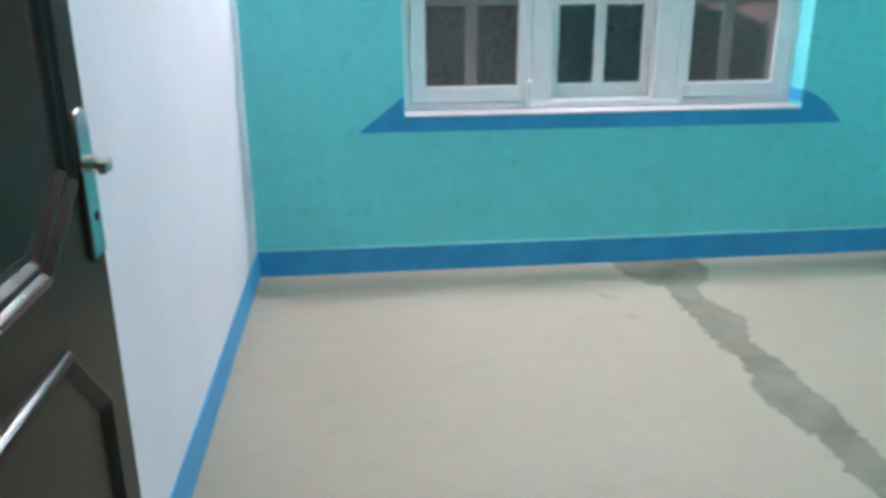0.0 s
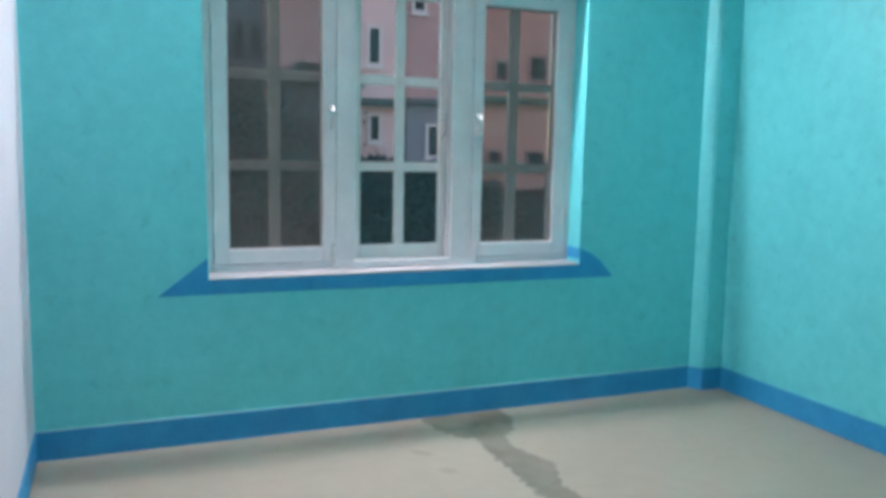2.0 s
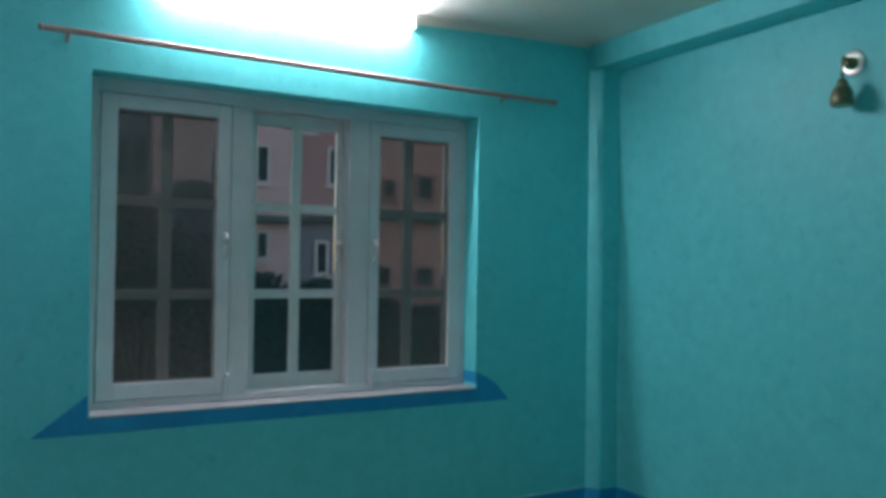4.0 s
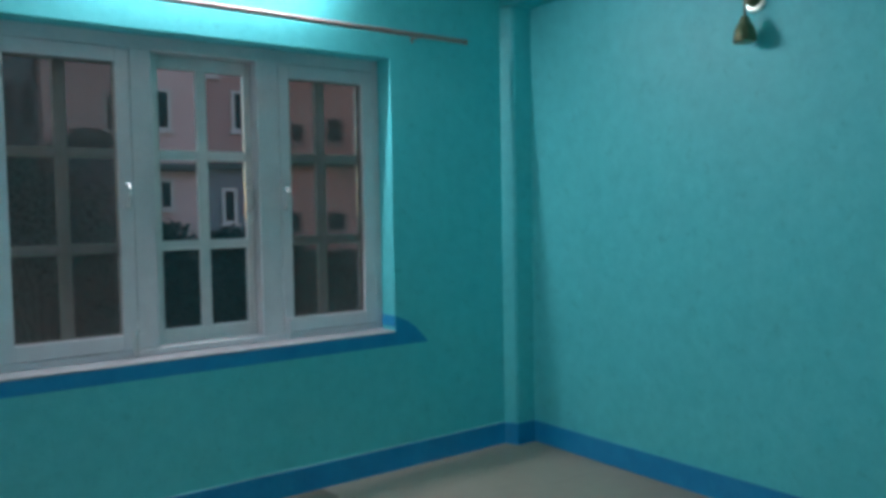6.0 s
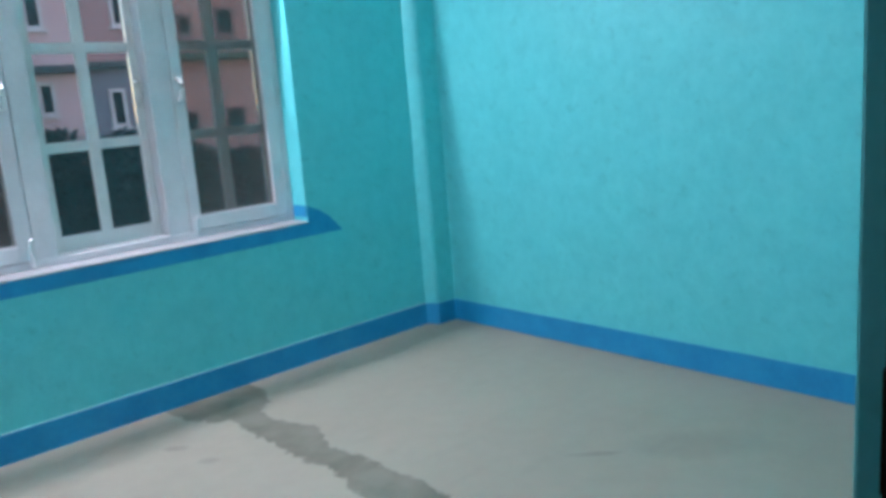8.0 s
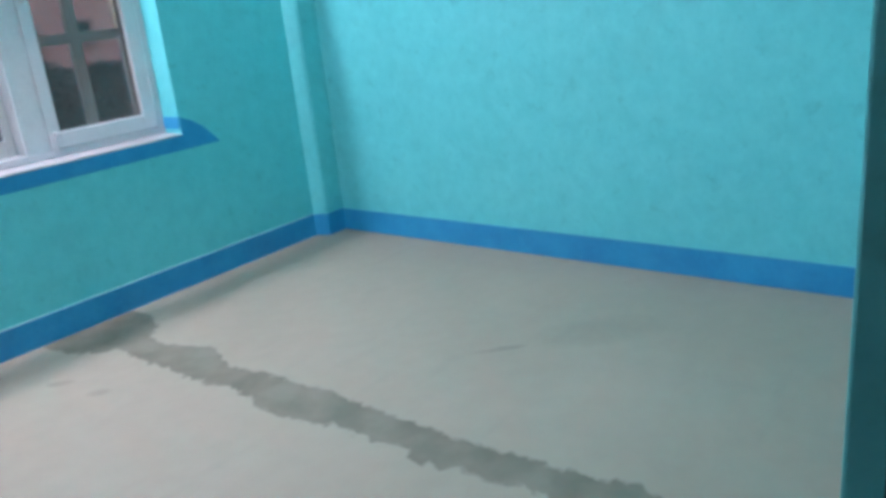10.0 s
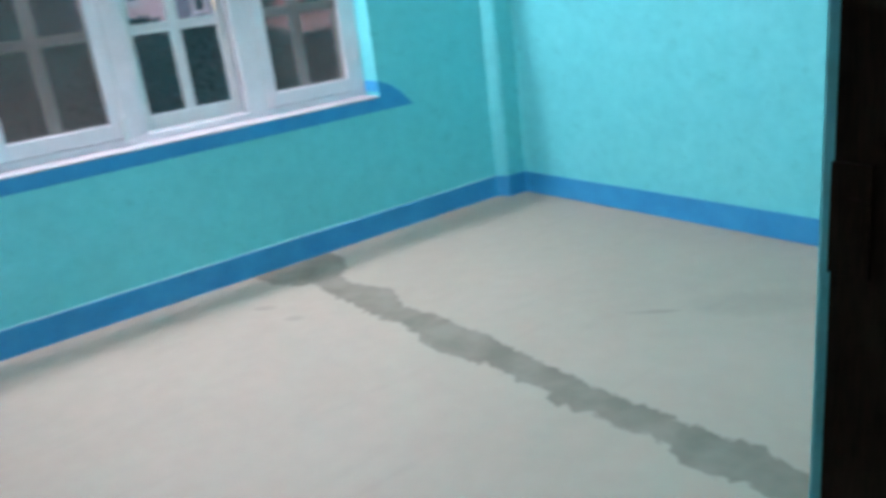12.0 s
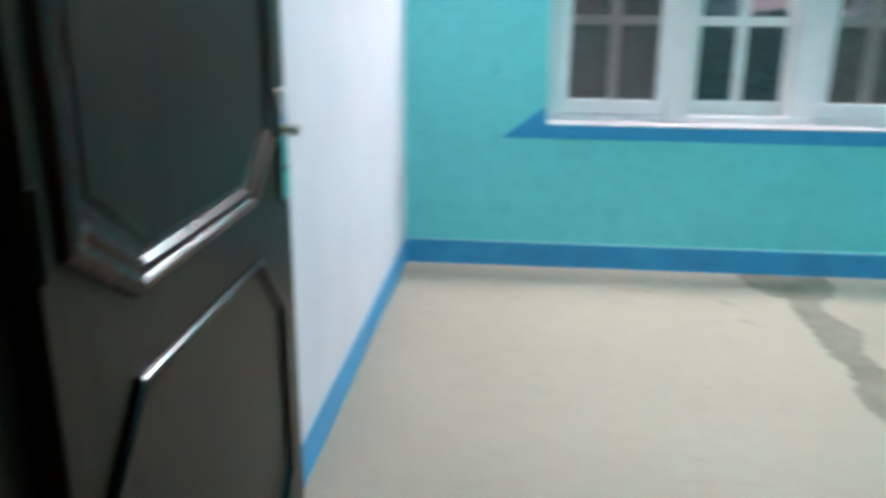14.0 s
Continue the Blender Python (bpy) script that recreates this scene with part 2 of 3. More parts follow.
    s2.inputs["Scale"].default_value, s2.inputs["Detail"].default_value = 1.7, 4
    l.new(sm.outputs[0], s2.inputs["Vector"])
    sr = n.new("ShaderNodeMapRange")
    sr.inputs["From Min"].default_value, sr.inputs["From Max"].default_value, sr.inputs["To Max"].default_value = 0.60, 0.78, 0.16
    l.new(s2.outputs[0], sr.inputs["Value"])
    mix2 = n.new("ShaderNodeMix")
    mix2.data_type = "RGBA"
    l.new(sr.outputs[0], mix2.inputs["Factor"])
    l.new(mix.outputs["Result"], mix2.inputs["A"])
    mix2.inputs["B"].default_value = (0.24, 0.22, 0.18, 1)
    l.new(mix2.outputs["Result"], p.inputs["Base Color"])
    return m


CEMENT = floor_material()


# ---- mesh helpers ----
def add_box(bm, lo, hi, bevel=0.0):
    made = bmesh.ops.create_cube(bm, size=1)["verts"]
    for v in made:
        v.co = [lo[i] if v.co[i] < 0 else hi[i] for i in range(3)]
    if bevel:
        edges = list({e for v in made for e in v.link_edges})
        bmesh.ops.bevel(bm, geom=edges, offset=bevel, segments=2, profile=0.6, affect="EDGES")


def add_tube(bm, a, b, r, sides=16, r2=None):
    a, b = Vector(a), Vector(b)
    m = Matrix.Translation((a + b) / 2) @ (b - a).to_track_quat("Z", "Y").to_matrix().to_4x4()
    bmesh.ops.create_cone(bm, cap_ends=True, segments=sides, radius1=r, radius2=r if r2 is None else r2, depth=(b - a).length, matrix=m)


def add_path(bm, points, r, sides=12):
    """A round bar bent through points."""
    rings = []
    pts = [Vector(p) for p in points]
    for i, p in enumerate(pts):
        d = (pts[min(i + 1, len(pts) - 1)] - pts[max(i - 1, 0)]).normalized()
        q = d.to_track_quat("Z", "Y")
        rings.append([bm.verts.new(p + q @ Vector((r * math.cos(a), r * math.sin(a), 0))) for a in (2 * math.pi * k / sides for k in range(sides))])
    for u, v in zip(rings, rings[1:]):
        for k in range(sides):
            bm.faces.new((u[k], u[(k + 1) % sides], v[(k + 1) % sides], v[k]))
    bm.faces.new(rings[0][::-1])
    bm.faces.new(rings[-1])


def add_turned(bm, profile, centre, axis=(0, 0, 1), sides=32):
    """A turned solid: (radius, height) along the axis from centre."""
    q = Vector(axis).to_track_quat("Z", "Y")
    c = Vector(centre)
    rings = [[bm.verts.new(c + q @ Vector((r * math.cos(a), r * math.sin(a), h))) for a in (2 * math.pi * k / sides for k in range(sides))] for r, h in profile]
    for u, v in zip(rings, rings[1:]):
        for k in range(sides):
            bm.faces.new((u[k], u[(k + 1) % sides], v[(k + 1) % sides], v[k]))
    bm.faces.new(rings[0][::-1])
    bm.faces.new(rings[-1])


def add_slab(bm, outline, lo, hi, axis):
    """A flat plate: an outline of two coordinates, pulled from lo to hi along an axis (0, 1 or 2)."""
    def at(p, h):
        c = list(p)
        c.insert(axis, h)
        return bm.verts.new(c)
    a, b = [at(p, lo) for p in outline], [at(p, hi) for p in outline]
    bm.faces.new(a[::-1])
    bm.faces.new(b)
    for i in range(len(a)):
        j = (i + 1) % len(a)
        bm.faces.new((a[i], a[j], b[j], b[i]))


def mesh_from(name, bm, material, smooth=False):
    bmesh.ops.recalc_face_normals(bm, faces=bm.faces)
    me = bpy.data.meshes.new(name)
    bm.to_mesh(me)
    bm.free()
    me.materials.append(material)
    if smooth:
        for f in me.polygons:
            f.use_smooth = True
        me.set_sharp_from_angle(angle=radians(40))
    return me


def part(name, bm, material, parent=None, label="", smooth=False):
    ob = new(name, mesh_from(name, bm, material, smooth))
    if parent:
        ob.parent = parent
    return tagged(ob, label=label)


def box_part(name, lo, hi, material, parent=None, bevel=0.0, label=""):
    bm = bmesh.new()
    add_box(bm, lo, hi, bevel)
    return part(name, bm, material, parent, label)


def thing(name, label, category, at=(0, 0, 0), group=""):
    ob = new(name)
    ob.location = at
    ob.empty_display_size = 0.1
    return tagged(ob, label=label, category=category, group=group)


def structure(name, boxes, material, label="", bevel=0.0):
    bm = bmesh.new()
    for lo, hi in boxes:
        add_box(bm, lo, hi, bevel)
    return tagged(part(name, bm, material), label=label, kind="structure")


# ---- the room: origin in the far corner on the floor, window wall on y = 0 ----
EAST, SOUTH, TOP, THICK = 3.41, -3.156, 2.597, 0.25
WX0, WX1, WZ0, WZ1 = 0.685, 2.517, 0.715, 2.115
JAMB, DOORTOP = 0.973, 2.12
KERB = 0.122

structure("floor", [((-0.2, SOUTH - 0.13, -0.15), (EAST + 0.2, THICK, 0)), ((-0.2, -5.6, -0.15), (2.0, SOUTH - 0.13, 0))], CEMENT, "grey cement floor with a darker filled strip")
structure("ceiling", [((-0.2, SOUTH - 0.13, TOP), (EAST + 0.2, THICK, TOP + 0.12))], CREAM, "cream painted ceiling")
# the plastered edge at one side of the opening leans a little
bm = bmesh.new()
add_slab(bm, [(-0.2, 0), (WX0 + 0.003, 0), (WX0 + 0.003, WZ0), (WX0 - 0.015, WZ1), (WX0 - 0.015, TOP), (-0.2, TOP)], 0, THICK, 1)
for lo, hi in (((WX1, 0, 0), (EAST + 0.2, THICK, TOP)), ((WX0 + 0.003, 0, 0), (WX1, THICK, WZ0)), ((WX0 - 0.015, 0, WZ1), (WX1, THICK, TOP))):
    add_box(bm, lo, hi)
tagged(part("wall_north", bm, TEAL), label="teal painted plaster wall with a window", kind="structure")
structure("wall_east", [((EAST, SOUTH - 0.13, 0), (EAST + 0.2, 0, TOP))], TEAL, "teal painted rough plaster wall")
structure("wall_west", [((-0.2, SOUTH - 0.13, 0), (0, 0, TOP))], WHITE_WALL, "white painted plaster wall")
structure("wall_south", [((JAMB, SOUTH - 0.13, 0), (EAST, SOUTH, TOP)), ((0, SOUTH - 0.13, DOORTOP), (JAMB, SOUTH, TOP))], TEAL, "teal painted wall with the doorway", bevel=0.004)
# the corner column leans away from the window along one side
bm = bmesh.new()
add_slab(bm, [(3.252, 0.0), (3.284, -0.074), (EAST, -0.080), (EAST, 0.0)], 0, TOP - 0.137, 2)
bmesh.ops.bevel(bm, geom=[e for e in bm.edges if all(abs(v.co.x - 3.284) < 1e-4 for v in e.verts)], offset=0.007, segments=3, affect="EDGES")
tagged(part("wall_column", bm, TEAL), label="teal painted corner column", kind="structure")
structure("wall_beam", [((3.252, SOUTH, TOP - 0.135), (EAST, 0, TOP))], TEAL, "teal painted beam under the ceiling", bevel=0.004)

SKIRT = 0.006
for name, lo, hi in (
        ("baseboard_north", (SKIRT + 0.001, -SKIRT, 0), (3.2455, 0, KERB)),
        ("baseboard_east", (EAST - SKIRT, SOUTH + 0.013, 0), (EAST, -0.0868, KERB)),
        ("baseboard_west", (0, SOUTH + 0.01, 0), (SKIRT, -0.0005, KERB)),
        ("baseboard_south", (JAMB + 0.005, SOUTH, 0), (EAST - SKIRT - 0.001, SOUTH + SKIRT, KERB))):
    structure(name, [(lo, hi)], BLUE, "blue painted skirting", bevel=0.0015)
bm = bmesh.new()
add_slab(bm, [(3.246, -0.0005), (3.280, -0.080), (EAST - 0.0005, -0.0862), (EAST - 0.0005, -0.0803), (3.2838, -0.0743), (3.2516, -0.0005)], 0, KERB, 2)
tagged(part("baseboard_column", bm, BLUE), label="blue painted skirting round the column", kind="structure")

# thin pale ridge on the skirting: bare wall edge, with the ledge's light coloured in
structure("trim_skirting_ridge", [((0.007, -0.0045, KERB + 0.0002), (3.2455, 0.0, KERB + 0.0045))], PALE_LEDGE, "thin pale ridge along the top of the skirting")

# ceiling paint brought down unevenly over the head of the window wall
bm = bmesh.new()
add_slab(bm, [(0.001, 2.500), (1.20, 2.515), (2.14, 2.536), (2.70, 2.566), (3.2515, 2.588), (3.2515, TOP - 0.0005), (0.001, TOP - 0.0005)], -0.003, 0.0, 1)
tagged(part("trim_wall_head", bm, CREAM), label="cream ceiling paint carried onto the wall head", kind="structure")

# corridor behind the doorway
structure("corridor_wall", [
    ((-0.9, -5.6, 0), (-0.75, SOUTH - 0.13, TOP)), ((2.0, -5.6, 0), (2.15, SOUTH - 0.13, TOP)),
    ((-0.75, -5.75, 0), (2.0, -5.6, TOP)), ((-0.75, SOUTH - 0.28, 0), (-0.2, SOUTH - 0.13, TOP))], CORRIDOR, "unlit corridor walls")
structure("corridor_ceiling", [((-0.9, -5.75, TOP), (2.15, SOUTH - 0.13, TOP + 0.12))], CORRIDOR, "unlit corridor ceiling")
structure("corridor_floor", [((-0.9, -5.75, -0.15), (-0.2, SOUTH - 0.13, -0.004))], CEMENT, "cement corridor floor")

# painted blue band under the window
bm = bmesh.new()
add_slab(bm, [(0.480, 0.652), (2.720, 0.648), (2.700, 0.672), (2.640, 0.735), (2.585, 0.772), (2.520, 0.800), (2.520, 0.714), (0.682, 0.714), (0.682, 0.808)], -0.004, 0.0, 1)
tagged(part("trim_sill_band", bm, BLUE), label="blue painted band below the window", kind="structure")
structure("trim_sill_return", [((WX1 - 0.004, 0.0005, 0.745), (WX1, 0.118, 0.800))], BLUE, "blue paint turned into the reveal")


# ---- window ----
window = tagged(thing("window_1", "three-bay white enamelled timber window", "window"), kind="structure")
FY0, FY1 = 0.12, 0.235
for name, lo, hi in (
        ("jamb", (WX0 - 0.02, FY0, WZ0 + 0.0125), (0.716, FY1, WZ1)), ("jamb", (2.486, FY0, WZ0 + 0.0125), (WX1, FY1, WZ1)),
        ("head", (0.7165, FY0, 2.055), (2.4855, FY1, WZ1)),
        ("mullion", (1.272, FY0, 0.758), (1.362, FY1, 2.0545)), ("mullion", (1.850, FY0, 0.758), (1.954, FY1, 2.0545)),
        ("bottom_rail", (0.7165, FY0, WZ0 + 0.0125), (2.4855, FY1, 0.7575))):
    box_part(name, lo, hi, ENAMEL, window, 0.003)
bm = bmesh.new()
add_slab(bm, [(-0.006, 0.716), (-0.006, 0.721), (-0.003, 0.723), (0.245, 0.726), (0.245, 0.716)], WX0 + 0.004, WX1 - 0.001, 0)
part("window_sill", bm, DIMMED_ENAMEL, window, "white sloping sill board")


def sash_frame(name, x0, x1, z0, z1, y0, y1, stile, bottom, top, parent, material):
    sash = box_part(name, (x0, y0, z0), (x0 + stile[0], y1, z1), material, parent, 0.003)
    bm = bmesh.new()
    add_box(bm, (x1 - stile[1], y0, z0), (x1, y1, z1), 0.003)
    part("stile", bm, material, sash)
    box_part("rail", (x0 + stile[0] + 0.0005, y0, z0), (x1 - stile[1] - 0.0005, y1, z0 + bottom), material, sash, 0.003)
    box_part("rail", (x0 + stile[0] + 0.0005, y0, z1 - top), (x1 - stile[1] - 0.0005, y1, z1), material, sash, 0.003)
    return sash


def sheet(name, x0, x1, z0, z1, y, material, parent):
    ob = box_part(name, (x0, y - 0.002, z0), (x1, y + 0.002, z1), material, parent)
    ob.visible_shadow = False
    return ob


# outer glazed sashes, two by three panes each
ROWS = ((0.822, 1.178), (1.222, 1.588), (1.632, 1.995))
for x0, x1, c, half, slim in ((0.7165, 1.2715, 1.007, 0.026, 0.050), (1.3625, 1.8495, 1.610, 0.024, 0.033), (1.9545, 2.4855, 2.220, 0.026, 0.050)):
    s = sash_frame("outer_sash", x0, x1, 0.7585, 2.054, 0.200, 0.234, (0.050, slim), 0.064, 0.060, window, GREY_ENAMEL)
    box_part("glazing_bar", (c - half, 0.2035, 0.8225), (c + half, 0.2305, 1.9935), GREY_ENAMEL, s, 0.004)
    for za, zb in ((1.178, 1.222), (1.588, 1.632)):
        box_part("glazing_bar", (x0 + 0.0505, 0.204, za), (c - half - 0.0005, 0.230, zb), GREY_ENAMEL, s, 0.004)
        box_part("glazing_bar", (c + half + 0.0005, 0.204, za), (x1 - slim - 0.0005, 0.230, zb), GREY_ENAMEL, s, 0.004)
    for za, zb in ROWS:
        sheet("pane", x0 + 0.0505, c - half, za, zb, 0.218, GLASS, s)
        sheet("pane", c + half, x1 - slim - 0.0005, za, zb, 0.218, GLASS, s)


def pull_handle(x, y, z, parent, tall=0.095):
    bm = bmesh.new()
    pts = [(x, y + 0.002, z - tall / 2), (x, y - 0.016, z - tall / 2 + 0.002), (x, y - 0.030, z - tall / 4), (x, y - 0.038, z), (x, y - 0.038, z + tall / 4), (x, y - 0.026, z + tall / 2 - 0.002), (x, y + 0.002, z + tall / 2)]
    add_path(bm, pts, 0.0105, 12)
    for dz in (-tall / 2, tall / 2):
        add_tube(bm, (x, y + 0.001, z + dz), (x, y - 0.004, z + dz), 0.011, 14)
    part("handle", bm, BRIGHT, parent, "small bright metal pull handle", True)


def tower_bolt(x, y, z0, z1, parent, material=BRIGHT):
    bm = bmesh.new()
    add_box(bm, (x - 0.012, y - 0.003, z0), (x + 0.012, y + 0.001, z1 - 0.012), 0.001)
    add_tube(bm, (x, y - 0.009, z0 - 0.01), (x, y - 0.009, z1 - 0.004), 0.0045, 10)
    add_tube(bm, (x, y - 0.006, z1 - 0.006), (x, y - 0.026, z1 - 0.004), 0.006, 10)
    add_turned(bm, [(0.005, 0.0), (0.010, 0.004), (0.011, 0.009), (0.007, 0.014)], (x, y - 0.022, z1 - 0.005), (0, -1, 0), 14)
    for t in (0.25, 0.7):
        zz = z0 + (z1 - z0) * t
        add_box(bm, (x - 0.009, y - 0.015, zz - 0.006), (x + 0.009, y, zz + 0.006), 0.001)
    part("bolt", bm, material, parent, "", True)


# inner screen sashes in the side bays
left = sash_frame("screen_sash", 0.722, 1.269, 0.7610, 2.051, 0.116, 0.150, (0.068, 0.058), 0.0655, 0.060, window, ENAMEL)
sheet("screen", 0.7905, 1.2105, 0.8265, 1.9905, 0.140, NET, left)
pull_handle(1.246, 0.116, 1.425, left)
tower_bolt(1.258, 0.116, 0.735, 0.850, left)
right = sash_frame("screen_sash", 1.957, 2.483, 0.7610, 2.051, 0.116, 0.150, (0.054, 0.066), 0.0655, 0.064, window, ENAMEL)
sheet("screen", 2.0115, 2.4165, 0.8265, 1.9865, 0.140, NET, right)
pull_handle(1.984, 0.116, 1.410, right)
tower_bolt(1.980, 0.116, 0.735, 0.830, right, ENAMEL)
pull_handle(1.828, 0.200, 1.410, window, 0.10)
for x in (0.724, 2.479):
    for z in (0.95, 1.85):
        bm = bmesh.new()
        add_tube(bm, (x, 0.113, z - 0.04), (x, 0.113, z + 0.04), 0.006, 10)
        part("hinge", bm, ENAMEL, window, "", True)


# ---- curtain rod ----
rod = thing("curtain_rod", "copper-brown curtain rod without curtains above the window", "curtain rod", (1.7, 0, 2.23))
RY = -0.060


def under(ob, owner):
    """Keep a part where it stands while it hangs under an owner that is not at the origin."""
    ob.parent = owner
    ob.matrix_parent_inverse = Matrix.Translation(-Vector(owner.location))
    return ob


bm = bmesh.new()
add_tube(bm, (0.500, RY, 2.2390), (2.942, RY, 2.2310), 0.0125, 16)
under(part("rod", bm, COPPER, None, "", True), rod)
for x, s in ((0.502, -1), (2.940, 1)):
    bm = bmesh.new()
    add_turned(bm, [(0.004, -0.004), (0.013, 0.0), (0.013, 0.008), (0.009, 0.011), (0.015, 0.018), (0.015, 0.026), (0.006, 0.032)], (x, RY, 2.2390 if s < 0 else 2.2310), (s, 0, 0), 18)
    under(part("finial", bm, COPPER, None, "", True), rod)
for x in (0.578, 2.655):
    bm = bmesh.new()
    add_box(bm, (x - 0.007, -0.004, 2.205), (x + 0.007, 0.0, 2.245), 0.001)
    add_path(bm, [(x, -0.002, 2.228), (x, -0.025, 2.222), (x, -0.048, 2.219), (x, -0.066, 2.219), (x, -0.076, 2.228)], 0.0035, 10)
    under(part("bracket", bm, COPPER, None, "", True), rod)


# ---- tube light ----
lamp = thing("tube_light", "lit white fluorescent tube on a batten above the window", "tube light", (1.50, 0, 2.52))
TX0, TX1, TY, TZ = 0.900, 2.105, -0.045, 2.520
bm = bmesh.new()
add_box(bm, (TX0 - 0.01, -0.024, TZ - 0.010), (TX1 + 0.01, -0.0035, TZ + 0.026), 0.003)
under(part("batten", bm, PLASTIC), lamp)
for x in (TX0, TX1):
    bm = bmesh.new()
    add_box(bm, (x - 0.010, TY - 0.019, TZ - 0.020), (x + 0.010, -0.0035, TZ + 0.028), 0.004)
    under(part("holder", bm, PLASTIC), lamp)
bm = bmesh.new()
add_tube(bm, (TX0 + 0.012, TY, TZ), (TX1 - 0.012, TY, TZ), 0.0165, 20)
under(part("tube", bm, LIT, None, "glowing white tube", True), lamp)


# ---- wall lamp ----
sconce = thing("wall_lamp", "unlit bronze wall lamp with petal shade on a polished round plate", "wall lamp", (EAST, -1.475, 2.20))
SY, SZ = -1.475, 2.207
bm = bmesh.new()
add_turned(bm, [(0.053, 0.0), (0.054, 0.005), (0.051, 0.009), (0.046, 0.0105), (0.026, 0.012), (0.010, 0.0125)], (EAST, SY, SZ), (-1, 0, 0), 40)
under(part("wall_plate", bm, CHROME, None, "polished round plate", True), sconce)
bm = bmesh.new()
add_turned(bm, [(0.027, -0.004), (0.026, 0.010), (0.021, 0.022), (0.012, 0.030), (0.004, 0.034)], (EAST - 0.016, SY, SZ - 0.004), (-1, 0, 0), 28)
under(part("boss", bm, BRONZE, None, "", True), sconce)
bm = bmesh.new()
add_path(bm, [(EAST - 0.040, SY, SZ), (EAST - 0.055, SY, SZ + 0.014), (EAST - 0.070, SY, SZ + 0.014), (EAST - 0.076, SY, SZ - 0.006), (EAST - 0.076, SY, SZ - 0.085)], 0.006, 12)
under(part("arm", bm, BRONZE, None, "", True), sconce)
bm = bmesh.new()
add_turned(bm, [(0.014, 0.0), (0.022, -0.012), (0.024, -0.030), (0.020, -0.036)], (EAST - 0.076, SY, SZ - 0.078), (0, 0, 1), 24)
under(part("lampholder", bm, BRONZE, None, "", True), sconce)
bm = bmesh.new()
add_turned(bm, [(0.018, 0.0), (0.032, -0.014), (0.043, -0.040), (0.048, -0.078), (0.044, -0.088)], (EAST - 0.076, SY, SZ - 0.098), (0, 0, 1), 28)
shade = under(part("shade", bm, BRONZE, None, "petal-edged hanging shade", True), sconce)


def petal(turn, longer):
    """One pointed petal that hugs the cup and flares outward at its tip."""
    bm = bmesh.new()
    rows = []
    for i in range(9):
        t = i / 8
        r = 0.021 + 0.031 * math.sin(min(t * 1.7, 1) * math.pi / 2) + 0.068 * max(0.0, t - 0.45) ** 1.5 / 0.41
        spread = (0.58 + 0.24 * math.sin(t * math.pi)) * (1 - max(0.0, t - 0.55) / 0.47) + 0.02
        z = SZ - 0.096 - (0.132 + longer) * t
        rows.append([bm.verts.new((EAST - 0.076 + r * math.cos(turn + k * spread / 2), SY + r * math.sin(turn + k * spread / 2), z - 0.004 * (1 - abs(k) / 2) * t)) for k in (-2, -1, 0, 1, 2)])
    for u, v in zip(rows, rows[1:]):
        for k in range(4):
            bm.faces.new((u[k], u[k + 1], v[k + 1], v[k]))
    bmesh.ops.solidify(bm, geom=list(bm.faces), thickness=0.0022)
    ob = part("petal", bm, BRONZE, None, "", True)
    ob.parent, ob.matrix_parent_inverse = shade, Matrix.Translation(-Vector(sconce.location))


for k in range(6):
    petal(0.35 + k * math.pi / 3, (0.0, 0.012, 0.004, 0.014, -0.004, 0.008)[k])


# ---- door frame and leaf ----
KEEP = 0.041
frame_label = "dark varnished timber door frame"
door_frame = tagged(thing("door_frame", frame_label, "door frame"), kind="structure")
bm = bmesh.new()
add_slab(bm, [(0.917, SOUTH - 0.135), (JAMB - 0.0005, SOUTH - 0.135), (JAMB - 0.0005, SOUTH - KEEP), (0.917, SOUTH - KEEP)], 0, DOORTOP - 0.0005, 2)
bmesh.ops.bevel(bm, geom=[e for e in bm.edges if abs(e.verts[0].co.z - e.verts[1].co.z) > 1], offset=0.0015, segments=2, affect="EDGES")
part("post", bm, VARNISH, door_frame)
bm = bmesh.new()
add_slab(bm, [(0.0005, SOUTH - 0.135), (0.034, SOUTH - 0.135), (0.034, SOUTH + 0.004), (0.0005, SOUTH + 0.004)], 0, DOORTOP - 0.0005, 2)
part("post", bm, VARNISH, door_frame)
box_part("head", (0.0345, SOUTH - 0.135, DOORTOP - 0.07), (0.9165, SOUTH - KEEP, DOORTOP - 0.0005), VARNISH, door_frame, 0.003)
bm = bmesh.new()
add_box(bm, (0.9145, SOUTH - 0.075, 0.985), (0.918, SOUTH - KEEP + 0.0008, 1.085), 0.0006)
add_box(bm, (0.9135, SOUTH - 0.068, 1.015), (0.9147, SOUTH - 0.055, 1.055), 0.0004)
part("strike_plate", bm, VARNISH, door_frame, "tarnished strike plate")

# leaf, open along the white wall
LX0, LX1, LY0, LY1, LZ1 = 0.038, 0.073, -3.160, -2.258, 2.045
door = tagged(thing("door_1", "dark varnished panelled door standing open beside the white wall", "door", (0.055, LY0, 0.01)), kind="structure")


def clipped(y0, y1, z0, z1, c, d):
    """A panel outline with its corners cut off by c across and d up."""
    return [(y0 + c, z0), (y1 - c, z0), (y1, z0 + d), (y1, z1 - d), (y1 - c, z1), (y0 + c, z1), (y0, z1 - d), (y0, z0 + d)]


bm = bmesh.new()
add_box(bm, (LX0, LY0, 0.01), (LX1, LY1, LZ1), 0.003)
under(part("leaf", bm, VARNISH), door)


